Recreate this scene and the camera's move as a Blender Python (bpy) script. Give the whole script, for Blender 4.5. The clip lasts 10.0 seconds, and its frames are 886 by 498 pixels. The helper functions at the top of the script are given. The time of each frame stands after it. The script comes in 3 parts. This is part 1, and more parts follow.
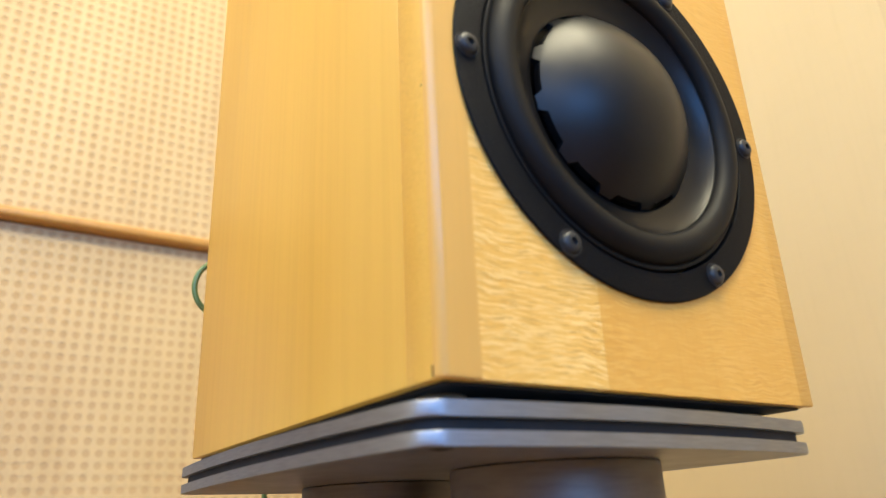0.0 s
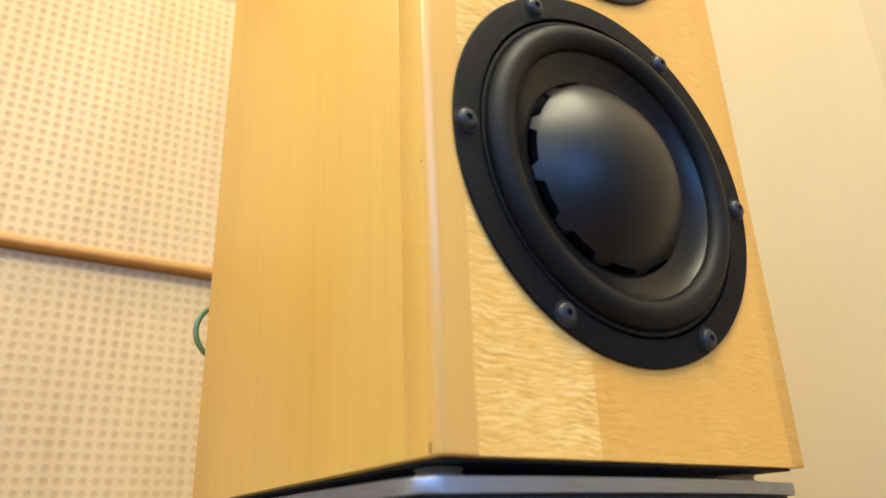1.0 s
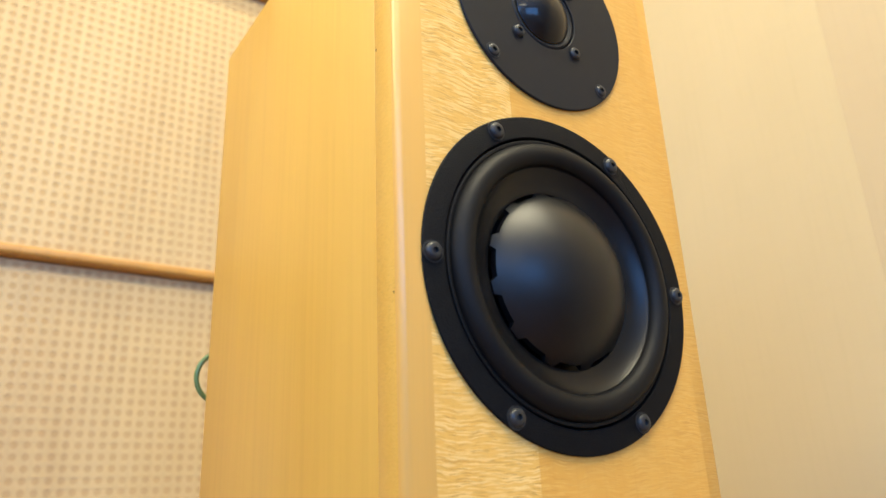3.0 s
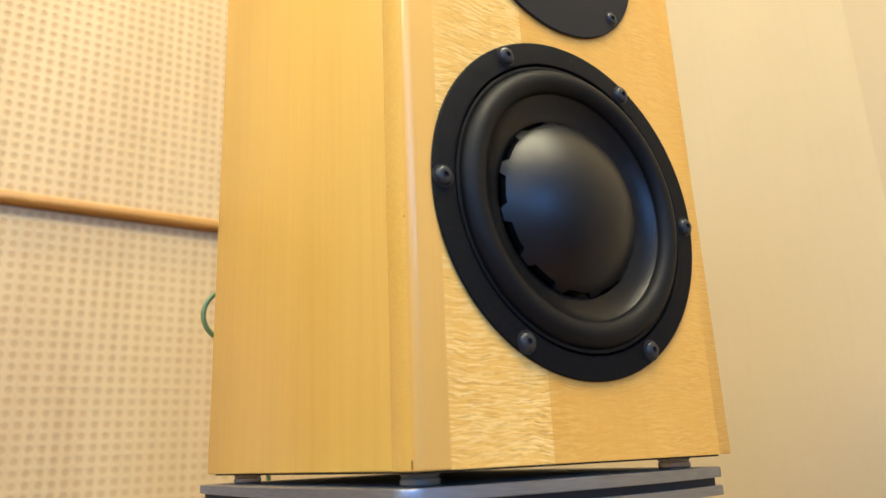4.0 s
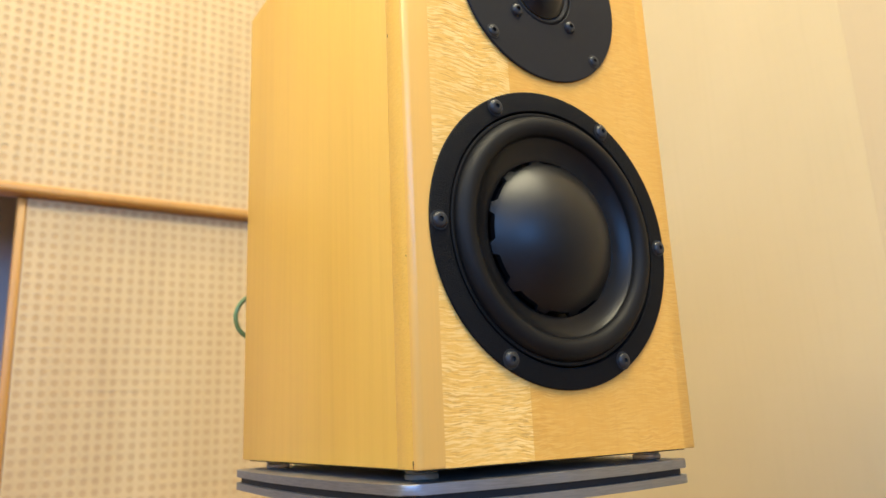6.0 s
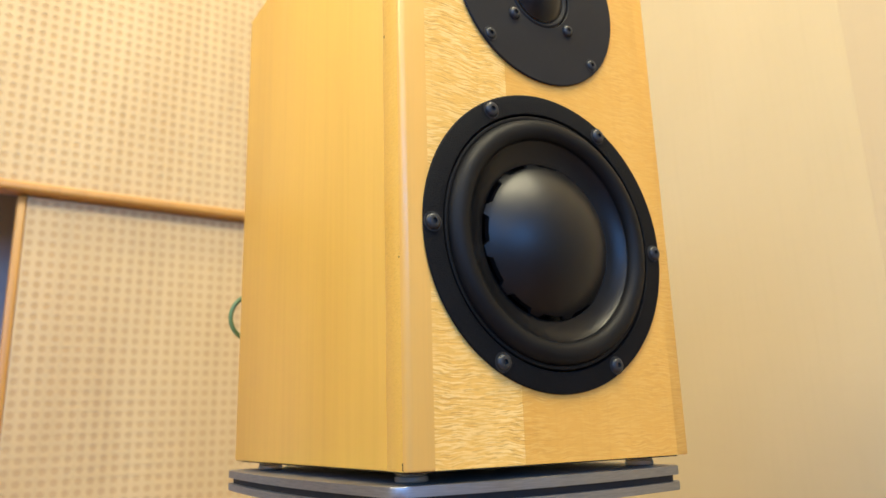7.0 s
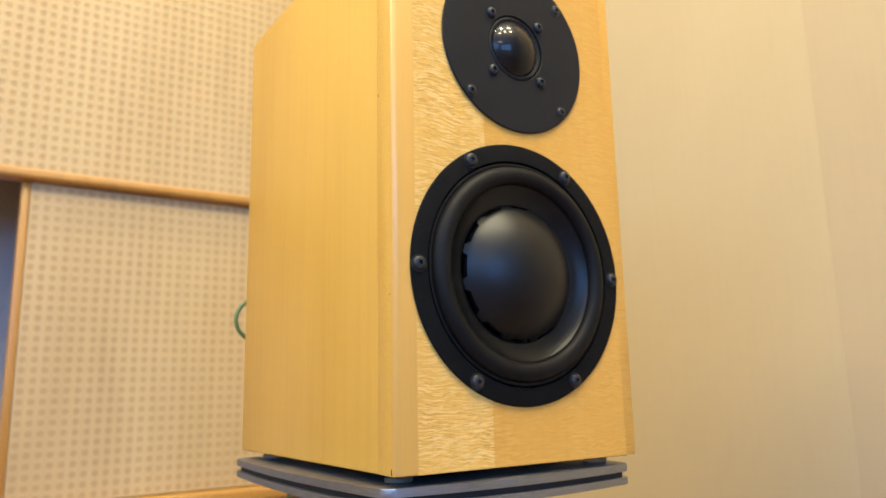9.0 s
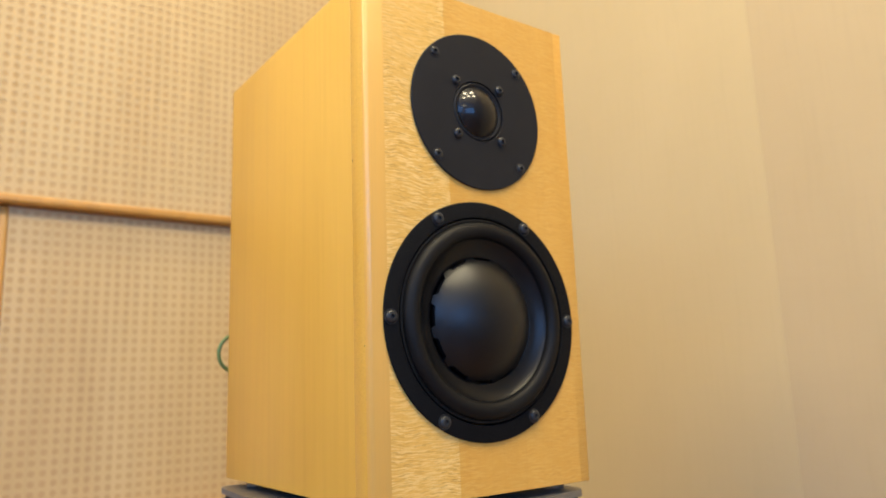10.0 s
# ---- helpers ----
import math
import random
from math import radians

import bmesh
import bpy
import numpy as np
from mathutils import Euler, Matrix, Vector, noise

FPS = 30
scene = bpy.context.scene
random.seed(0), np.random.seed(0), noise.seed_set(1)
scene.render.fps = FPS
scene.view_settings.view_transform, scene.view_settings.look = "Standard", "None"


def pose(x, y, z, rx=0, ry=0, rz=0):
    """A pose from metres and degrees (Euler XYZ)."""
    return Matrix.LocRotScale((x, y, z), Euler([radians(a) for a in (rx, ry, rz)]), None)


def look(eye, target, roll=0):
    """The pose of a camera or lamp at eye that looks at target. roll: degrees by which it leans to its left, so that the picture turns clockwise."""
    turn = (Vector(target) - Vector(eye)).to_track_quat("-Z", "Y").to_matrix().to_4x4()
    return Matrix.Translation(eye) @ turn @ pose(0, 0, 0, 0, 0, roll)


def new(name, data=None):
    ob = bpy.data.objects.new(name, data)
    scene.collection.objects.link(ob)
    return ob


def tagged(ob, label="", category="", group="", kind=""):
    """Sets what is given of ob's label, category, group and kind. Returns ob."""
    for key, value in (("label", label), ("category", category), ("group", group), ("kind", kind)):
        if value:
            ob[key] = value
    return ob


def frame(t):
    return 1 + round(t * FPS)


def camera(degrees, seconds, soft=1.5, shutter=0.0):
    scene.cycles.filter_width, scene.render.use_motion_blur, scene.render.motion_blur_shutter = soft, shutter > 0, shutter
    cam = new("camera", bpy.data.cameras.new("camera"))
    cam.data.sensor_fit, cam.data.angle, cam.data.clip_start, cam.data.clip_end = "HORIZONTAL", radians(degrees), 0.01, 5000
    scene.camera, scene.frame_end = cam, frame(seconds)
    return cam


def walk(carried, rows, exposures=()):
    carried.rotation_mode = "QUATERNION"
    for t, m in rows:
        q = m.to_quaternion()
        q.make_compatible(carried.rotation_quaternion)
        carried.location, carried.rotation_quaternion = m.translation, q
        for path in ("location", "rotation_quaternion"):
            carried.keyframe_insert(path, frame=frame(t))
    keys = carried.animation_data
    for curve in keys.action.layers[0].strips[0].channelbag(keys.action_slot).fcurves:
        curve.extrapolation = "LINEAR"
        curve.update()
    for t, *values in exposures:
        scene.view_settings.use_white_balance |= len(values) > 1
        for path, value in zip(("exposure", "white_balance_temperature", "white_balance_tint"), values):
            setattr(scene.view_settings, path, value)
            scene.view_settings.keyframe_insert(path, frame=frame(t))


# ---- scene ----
cam = camera(62.8, 10.0)
PATH = [
    (0, (-0.22, -0.178, 0.734), (0.832, 1.369, 1.441), -2.6),
    (0.5, (-0.223, -0.182, 0.741), (0.83, 1.357, 1.463), -2.5),
    (1, (-0.227, -0.19, 0.75), (0.819, 1.34, 1.5), -2.2),
    (1.5, (-0.235, -0.202, 0.764), (0.814, 1.317, 1.535), -2.3),
    (1.8, (-0.242, -0.216, 0.776), (0.787, 1.308, 1.562), -1.7),
    (2, (-0.253, -0.231, 0.79), (0.77, 1.297, 1.576), -1.8),
    (2.2, (-0.252, -0.244, 0.787), (0.739, 1.309, 1.566), -1.3),
    (2.5, (-0.251, -0.241, 0.787), (0.814, 1.3, 1.488), -1.8),
    (3, (-0.255, -0.252, 0.793), (0.827, 1.293, 1.457), -2.4),
    (3.2, (-0.255, -0.252, 0.787), (0.824, 1.306, 1.427), -2.1),
    (4.3, (-0.257, -0.242, 0.781), (0.845, 1.339, 1.316), -2.8),
    (4.5, (-0.26, -0.252, 0.787), (0.834, 1.332, 1.33), -2.9),
    (5, (-0.271, -0.283, 0.795), (0.804, 1.335, 1.273), -2.8),
    (5.5, (-0.282, -0.304, 0.798), (0.78, 1.327, 1.256), -2.8),
    (7, (-0.276, -0.306, 0.796), (0.779, 1.325, 1.272), -1.7),
    (7.5, (-0.287, -0.312, 0.802), (0.757, 1.327, 1.277), -1.4),
    (8, (-0.292, -0.319, 0.808), (0.747, 1.319, 1.294), -1.0),
    (8.5, (-0.299, -0.333, 0.815), (0.782, 1.291, 1.254), -0.9),
    (8.8, (-0.304, -0.354, 0.823), (0.793, 1.277, 1.195), -1.0),
    (9, (-0.313, -0.369, 0.826), (0.78, 1.264, 1.197), -1.2),
    (9.2, (-0.321, -0.389, 0.842), (0.809, 1.208, 1.255), -1.2),
    (9.3, (-0.324, -0.399, 0.845), (0.816, 1.191, 1.259), -1.9),
    (9.5, (-0.336, -0.41, 0.851), (0.828, 1.158, 1.284), -2.5),
    (9.7, (-0.337, -0.411, 0.851), (0.818, 1.175, 1.237), -2.3),
    (10, (-0.34, -0.415, 0.855), (0.815, 1.177, 1.217), -2.0),
]
walk(cam, [(t, look(eye, target, roll)) for t, eye, target, roll in PATH], [(0.0, -0.04, 6650, 5), (2.5, -0.14, 6600, 5), (5.5, -0.11, 6700, 5), (8.0, -0.13, 6700, 5), (9.5, -0.36, 7000, 8), (10.0, -0.42, 7150, 9)])

# the lens is a little open: what lies far behind the loudspeaker is soft
cam.data.dof.use_dof = True
cam.data.dof.focus_distance = 0.40
cam.data.dof.aperture_fstop = 9.5

# ---- world and light ----
world = bpy.data.worlds.new("sky")
scene.world = world
world.use_nodes = True
wn = world.node_tree
bg = wn.nodes["Background"]
sky = wn.nodes.new("ShaderNodeTexSky")
sky.sky_type = "NISHITA"
sky.sun_disc = False
sky.sun_elevation = radians(40)
sky.sun_rotation = radians(60)
wn.links.new(sky.outputs[0], bg.inputs["Color"])
bg.inputs["Strength"].default_value = 0.12

ROOM_X0, ROOM_X1, ROOM_Y0, ROOM_Y1, ROOM_H = -2.4, 0.58, -3.6, 1.30, 2.50
WARM = (1.0, 0.852, 0.52)
NEUTRAL = (1.0, 0.90, 0.66)


def area_lamp(name, m, size, power, color, shape="DISK", size_y=None, spread=180):
    d = bpy.data.lights.new(name, "AREA")
    d.shape, d.size, d.energy, d.color = shape, size, power, color
    d.spread = radians(spread)
    if size_y:
        d.size_y = size_y
    ob = new(name, d)
    ob.matrix_world = m
    return ob


# round downlights: place, diameter and power; and flat fill panels, added unseen: place, size and power
DOWNLIGHTS = [(0.16, 0.60, 0.13, 9.0)]
DOWNLIGHTS += [(-0.16 + 0.40 * i, -0.62 + 0.40 * k, 0.18, 9.2) for i in (-1, 0, 1) for k in (-0.5, 0.5)]
# invented soft sources that brighten the cabinet's side, the wall and the room
FILL_PANELS = [(-1.75, 0.25, 0.90, 1.40, 36.0, WARM), (-1.80, -2.50, 0.60, 0.90, 14.0, WARM)]
for lx, ly, wide, power in DOWNLIGHTS:
    area_lamp("downlight_lamp", pose(lx, ly, ROOM_H - 0.035), wide, power, WARM if ly > 0 else NEUTRAL)
for lx, ly, sx, sy, power, tone in FILL_PANELS:
    area_lamp("fill_lamp", pose(lx, ly, ROOM_H - 0.035), sx, power, tone, "RECTANGLE", sy)
# daylight through two windows: centre along the wall, width, sill, head
WIN_W = (-1.60, 2.20, 1.30, 2.40)
WIN_S = (-1.25, 2.00, 1.05, 2.15)
DAY = (0.10, 0.36, 1.0)
area_lamp("window_daylight", look((ROOM_X0 + 0.04, WIN_W[0], (WIN_W[2] + WIN_W[3]) / 2), (0, WIN_W[0], 1.4)),
          WIN_W[1], 64.0, DAY, "RECTANGLE", WIN_W[3] - WIN_W[2])
area_lamp("window_daylight", look((WIN_S[0], ROOM_Y0 + 0.04, (WIN_S[2] + WIN_S[3]) / 2), (WIN_S[0], 0, 1.4)),
          WIN_S[1], 78.0, DAY, "RECTANGLE", WIN_S[3] - WIN_S[2])


# ---- materials ----
class Nodes:
    def __init__(self, name):
        self.mat = bpy.data.materials.new(name)
        self.mat.use_nodes = True
        self.t = self.mat.node_tree
        self.bsdf = self.t.nodes["Principled BSDF"]
        tc = self.t.nodes.new("ShaderNodeTexCoord")
        self.coord = tc.outputs["Object"]

    def node(self, kind, **values):
        n = self.t.nodes.new(kind)
        for k, v in values.items():
            n.inputs[k].default_value = v
        return n

    def link(self, a, b):
        self.t.links.new(a, b)

    def mapped(self, scale, shift=(0, 0, 0), turn=(0, 0, 0)):
        m = self.node("ShaderNodeMapping", Scale=scale, Location=shift, Rotation=turn)
        self.link(self.coord, m.inputs["Vector"])
        return m.outputs["Vector"]

    def noise(self, scale, size=1.0, detail=4.0, rough=0.55, distort=0.0, shift=(0, 0, 0)):
        n = self.node("ShaderNodeTexNoise", Scale=size, Detail=detail, Roughness=rough, Distortion=distort)
        self.link(self.mapped(scale, shift), n.inputs["Vector"])
        return n.outputs["Fac"]

    def ramp(self, fac, stops):
        r = self.node("ShaderNodeValToRGB")
        e = r.color_ramp.elements
        while len(e) < len(stops):
            e.new(0.5)
        for el, (p, c) in zip(e, stops):
            el.position, el.color = p, (*c, 1) if len(c) == 3 else c
        self.link(fac, r.inputs["Fac"])
        return r.outputs["Color"]

    def mix(self, fac, a, b, mode="MIX"):
        m = self.t.nodes.new("ShaderNodeMix")
        m.data_type, m.blend_type = "RGBA", mode
        for sock, v in ((m.inputs["Factor"], fac), (m.inputs["A"], a), (m.inputs["B"], b)):
            if hasattr(v, "links"):
                self.link(v, sock)
            elif isinstance(v, tuple):
                sock.default_value = (*v, 1)
            else:
                sock.default_value = v
        return m.outputs["Result"]

    def bump(self, height, strength, distance=0.001):
        b = self.node("ShaderNodeBump", Strength=strength, Distance=distance)
        self.link(height, b.inputs["Height"])
        self.link(b.outputs["Normal"], self.bsdf.inputs["Normal"])

    def done(self, color=None, rough=None, metal=0.0, coat=0.0, coat_rough=0.1, spec=0.5):
        for key, v in (("Base Color", color), ("Roughness", rough)):
            if v is None:
                continue
            if hasattr(v, "links"):
                self.link(v, self.bsdf.inputs[key])
            else:
                self.bsdf.inputs[key].default_value = (*v, 1) if isinstance(v, tuple) else v
        self.bsdf.inputs["Metallic"].default_value = metal
        self.bsdf.inputs["Coat Weight"].default_value = coat
        self.bsdf.inputs["Coat Roughness"].default_value = coat_rough
        self.bsdf.inputs["Specular IOR Level"].default_value = spec
        return self.mat


def side_wood(name, dark, light, pore, coat=0.25, coat_rough=0.22, streaks=0.18):
    """Lacquered plain-sawn wood, the grain upright."""
    n = Nodes(name)
    broad = n.noise((11, 11, 3.0), 1.0, 4, 0.55, 0.8)
    grain = n.noise((150, 150, 3.5), 1.0, 4, 0.65, 0.3)
    fine = n.noise((430, 430, 14), 1.0, 3, 0.6, 0.4)
    base = n.ramp(broad, [(0.3, dark), (0.7, light)])
    base = n.mix(n.ramp(grain, [(0.45, (0, 0, 0)), (0.75, (streaks,) * 3)]), base, pore)
    base = n.mix(n.ramp(fine, [(0.5, (0, 0, 0)), (0.8, (0.09, 0.09, 0.09))]), base, pore)
    n.bump(fine, 0.08, 0.0005)
    rough = n.ramp(broad, [(0.3, (0.36,) * 3), (0.7, (0.46,) * 3)])
    return n.done(base, rough, coat=coat, coat_rough=coat_rough)


def figured_wood(name, dark, light, fleck, vein, figure, run=(105, 105), coat=0.12):
    """Quarter-sawn wood with silky wavy ripples across the grain; figure: how strongly they show; run: how short the ripples are."""
    n = Nodes(name)
    broad = n.noise((16, 16, 3), 1.0, 3, 0.5, 0.5)
    # the ripples bend and climb a little
    bend = n.node("ShaderNodeTexNoise", Scale=1.0, Detail=2.0, Roughness=0.5)
    n.link(n.mapped((45, 45, 30), (2, 0, 7)), bend.inputs["Vector"])
    lift = n.node("ShaderNodeVectorMath")
    lift.operation = "MULTIPLY_ADD"
    lift.inputs[1].default_value = (0, 0, 0.007)
    n.link(bend.outputs["Fac"], lift.inputs[0])
    n.link(n.coord, lift.inputs[2])

    def ripple(scale, turn, shift):
        m = n.node("ShaderNodeMapping", Scale=scale, Rotation=turn, Location=shift)
        n.link(lift.outputs[0], m.inputs["Vector"])
        t = n.node("ShaderNodeTexNoise", Scale=1.0, Detail=1.5, Roughness=0.5, Distortion=0.25)
        n.link(m.outputs["Vector"], t.inputs["Vector"])
        return t.outputs["Fac"]

    wide = ripple((run[0], run[1], 1200), (0, 0.002, 0), (1, 2, 3))
    thin = ripple((run[0] * 1.3, run[1] * 1.3, 1800), (0, -0.003, 0), (5, 1, 2))
    patch = n.noise((26, 26, 16), 1.0, 2, 0.5, 0.3, (5, 0, 1))
    grain = n.noise((380, 380, 6), 1.0, 2, 0.5)
    base = n.ramp(broad, [(0.3, dark), (0.7, light)])
    where = n.ramp(patch, [(0.30, (0.35 * figure,) * 3), (0.62, (figure,) * 3)])
    base = n.mix(n.mix(1.0, n.ramp(wide, [(0.48, (0, 0, 0)), (0.60, (0.85,) * 3)]), where, "MULTIPLY"), base, fleck)
    base = n.mix(n.mix(1.0, n.ramp(thin, [(0.55, (0, 0, 0)), (0.66, (0.8,) * 3)]), where, "MULTIPLY"), base, vein)
    base = n.mix(n.ramp(grain, [(0.5, (0, 0, 0)), (0.8, (0.12,) * 3)]), base, vein)
    n.bump(wide, 0.16 * figure, 0.0006)
    return n.done(base, 0.38, coat=coat, coat_rough=0.22)


def painted_black(name, base, rough, grain=0.0, spec=0.5, coat=0.0):
    n = Nodes(name)
    blotch = n.noise((40, 40, 40), 1.0, 3)
    speck = n.noise((1500, 1500, 1500), 1.0, 2)
    col = n.mix(n.ramp(blotch, [(0.3, (0, 0, 0)), (0.7, (0.5,) * 3)]), base, tuple(v * 1.5 for v in base))
    if grain:
        n.bump(speck, grain, 0.0006)
    r = n.ramp(blotch, [(0.3, (rough - 0.04,) * 3), (0.7, (rough + 0.05,) * 3)])
    return n.done(col, r, spec=spec, coat=coat, coat_rough=0.07)


M_SIDE = side_wood("lacquered_maple_side", (0.73, 0.402, 0.060), (0.80, 0.466, 0.082), (0.58, 0.29, 0.036), 0.12, streaks=0.28)
M_FRONT = figured_wood("figured_maple_front", (0.72, 0.395, 0.080), (0.79, 0.455, 0.108), (0.90, 0.62, 0.23), (0.48, 0.24, 0.045), 0.90)
M_FRONT2 = figured_wood("plainer_maple_front", (0.645, 0.315, 0.050), (0.715, 0.372, 0.070), (0.79, 0.48, 0.13), (0.52, 0.23, 0.035), 0.45)
M_STRIP = figured_wood("flecked_maple_edging", (0.73, 0.400, 0.058), (0.80, 0.462, 0.080), (0.86, 0.53, 0.115), (0.50, 0.25, 0.034), 0.42, (330, 330))
M_POST = side_wood("pinkish_maple_edge", (0.74, 0.395, 0.082), (0.81, 0.455, 0.108), (0.64, 0.36, 0.09), 0.3, 0.16, streaks=0.45)
M_FLANGE = painted_black("powder_coated_black", (0.0045, 0.0048, 0.0055), 0.50, 0.9, 0.09)
M_TWEETER = painted_black("matt_black_aluminium", (0.010, 0.010, 0.011), 0.55, 0.08, 0.2)
M_RUBBER = painted_black("black_rubber", (0.0065, 0.006, 0.0055), 0.52, 0.0, 0.16)
M_CONE = painted_black("black_polymer_cone", (0.004, 0.004, 0.0045), 0.36, 0.03, 0.30)
M_DOME = painted_black("satin_black_dome", (0.0035, 0.0035, 0.004), 0.40, 0.02, 0.37)
M_SOFT_DOME = painted_black("coated_silk_dome", (0.008, 0.007, 0.007), 0.36, 0.0, 0.12, 0.4)
M_SCREW = painted_black("black_oxide_steel", (0.018, 0.019, 0.020), 0.42, 0.0, 0.38)
M_VOID = painted_black("dark_cavity", (0.004, 0.004, 0.004), 0.9)


def panel_wood(name, dark, light, rough=0.5):
    n = Nodes(name)
    broad = n.noise((5, 5, 0.9), 1.0, 4, 0.55, 0.5)
    grain = n.noise((120, 120, 3), 1.0, 3, 0.6)
    base = n.ramp(broad, [(0.3, dark), (0.7, light)])
    base = n.mix(n.ramp(grain, [(0.45, (0, 0, 0)), (0.75, (0.3,) * 3)]), base, tuple(v * 0.75 for v in dark))
    return n.done(base, rough, coat=0.08, coat_rough=0.3)


M_BOARD = panel_wood("birch_ply_board", (0.51, 0.355, 0.165), (0.585, 0.435, 0.222))
M_RAIL = panel_wood("orange_pine_rail", (0.44, 0.21, 0.045), (0.52, 0.27, 0.06), 0.4)
M_FELT = panel_wood("brown_felt_backing", (0.46, 0.312, 0.150), (0.52, 0.362, 0.182), 0.95)


def linen(name, dark, light):
    """Woven wall covering: fine threads, soft uneven patches."""
    n = Nodes(name)
    patch = n.noise((2.2, 2.2, 1.4), 1.0, 4, 0.6, 0.3)
    slub = n.noise((10, 10, 90), 1.0, 3, 0.6)
    warp = n.noise((160, 160, 9), 1.0, 2, 0.5)
    base = n.ramp(patch, [(0.3, dark), (0.7, light)])
    base = n.mix(n.ramp(slub, [(0.5, (0, 0, 0)), (0.8, (0.06,) * 3)]), base, tuple(v * 0.82 for v in dark))
    base = n.mix(n.ramp(warp, [(0.5, (0, 0, 0)), (0.8, (0.16,) * 3)]), base, tuple(v * 0.86 for v in dark))
    n.bump(slub, 0.03, 0.001)
    return n.done(base, 0.85, spec=0.2)


def plain(name, dark, light, rough=0.8, size=3.0):
    n = Nodes(name)
    patch = n.noise((size,) * 3, 1.0, 5, 0.6)
    grit = n.noise((180,) * 3, 1.0, 2)
    n.bump(grit, 0.08, 0.001)
    return n.done(n.ramp(patch, [(0.3, dark), (0.7, light)]), rough)


M_LINEN = linen("beige_linen_wallcovering", (0.52, 0.412, 0.232), (0.565, 0.452, 0.260))
# the same linen, darkened to paint in the weaker light past the bend
M_LINEN_SHADED = linen("shaded_linen_wallcovering", (0.475, 0.362, 0.202), (0.52, 0.400, 0.228))
M_PLASTER = plain("cream_plaster", (0.40, 0.35, 0.28), (0.46, 0.40, 0.32))
M_SOUTH = plain("grey_plaster", (0.36, 0.36, 0.38), (0.42, 0.42, 0.44))
M_GREY = plain("grey_paint", (0.42, 0.40, 0.375), (0.48, 0.46, 0.43))
M_CEIL = plain("white_ceiling_paint", (0.76, 0.74, 0.70), (0.80, 0.78, 0.74))
M_FLOOR = panel_wood("brown_oak_floor", (0.22, 0.112, 0.042), (0.28, 0.150, 0.060), 0.4)
M_WHITE = plain("white_gloss_paint", (0.78, 0.78, 0.76), (0.82, 0.82, 0.80), 0.3)


def metal(name, color, rough, streak):
    n = Nodes(name)
    brush = n.noise(streak, 1.0, 3, 0.6)
    blotch = n.noise((30, 30, 30), 1.0, 3)
    base = n.mix(n.ramp(brush, [(0.35, (0, 0, 0)), (0.7, (0.5,) * 3)]), color, tuple(v * 0.6 for v in color))
    n.bump(brush, 0.12, 0.0005)
    return n.done(base, n.ramp(blotch, [(0.3, (rough - 0.05,) * 3), (0.7, (rough + 0.07,) * 3)]), metal=1.0)


M_STEEL = metal("brushed_grey_steel", (0.34, 0.345, 0.36), 0.46, (90, 90, 1400))
M_COLUMN = metal("dark_grey_metal_column", (0.20, 0.17, 0.145), 0.55, (40, 40, 300))
# black of the stand's rubber; also the painted shade under the cabinet
M_DAMP_SHADE = painted_black("black_rubber_and_shade", (0.006, 0.006, 0.007), 0.7)


def clear_rubber():
    n = Nodes("translucent_rubber")
    n.bsdf.inputs["Transmission Weight"].default_value = 0.7
    return n.done((0.44, 0.36, 0.27), 0.3)


M_PAD = clear_rubber()
M_CABLE = painted_black("green_cable_sheath", (0.12, 0.19, 0.06), 0.4)
M_BRASS = metal("gold_plated_brass", (0.75, 0.52, 0.20), 0.25, (80, 80, 80))


def glow(name, color, strength):
    n = Nodes(name)
    n.bsdf.inputs["Emission Color"].default_value = (*color, 1)
    n.bsdf.inputs["Emission Strength"].default_value = strength
    return n.done((0.8, 0.8, 0.8), 0.5)


M_DIFFUSER = glow("lamp_diffuser", WARM, 12.0)
M_DIFFUSER2 = glow("fill_diffuser", WARM, 4.0)
M_GLASS = Nodes("window_glass")
M_GLASS.bsdf.inputs["Transmission Weight"].default_value = 1.0
M_GLASS = M_GLASS.done((1.0, 1.0, 1.0), 0.02)


# ---- mesh helpers ----
def put(name, bm, material, parent=None, label="", smooth=True, at=None):
    """One mesh object from a bmesh, under parent if given."""
    me = bpy.data.meshes.new(name)
    bmesh.ops.recalc_face_normals(bm, faces=bm.faces)
    bm.to_mesh(me)
    bm.free()
    for m in material if isinstance(material, (list, tuple)) else [material]:
        me.materials.append(m)
    if smooth:
        me.polygons.foreach_set("use_smooth", [True] * len(me.polygons))
        me.set_sharp_from_angle(angle=radians(35))
    ob = new(name, me)
    if at is not None:
        ob.matrix_world = at
    if parent is not None:
        ob.parent = parent
    if label:
        tagged(ob, label)
    return ob


def part(name, bm, material, parent, label="", smooth=True):
    return put(name, bm, material, parent, label, smooth)


def holder(name, label, category, group="", kind=""):
    return tagged(new(name), label, category, group, kind)


def box(x0, x1, y0, y1, z0, z1, bevel=0.0, segments=2, bm=None):
    bm = bm or bmesh.new()
    m = Matrix.Translation(((x0 + x1) / 2, (y0 + y1) / 2, (z0 + z1) / 2)) @ Matrix.Diagonal((x1 - x0, y1 - y0, z1 - z0, 1))
    got = bmesh.ops.create_cube(bm, size=1, matrix=m)
    if bevel:
        edges = list({e for v in got["verts"] for e in v.link_edges})
        bmesh.ops.bevel(bm, geom=edges, offset=bevel, segments=segments, profile=0.5, affect="EDGES")
    return bm


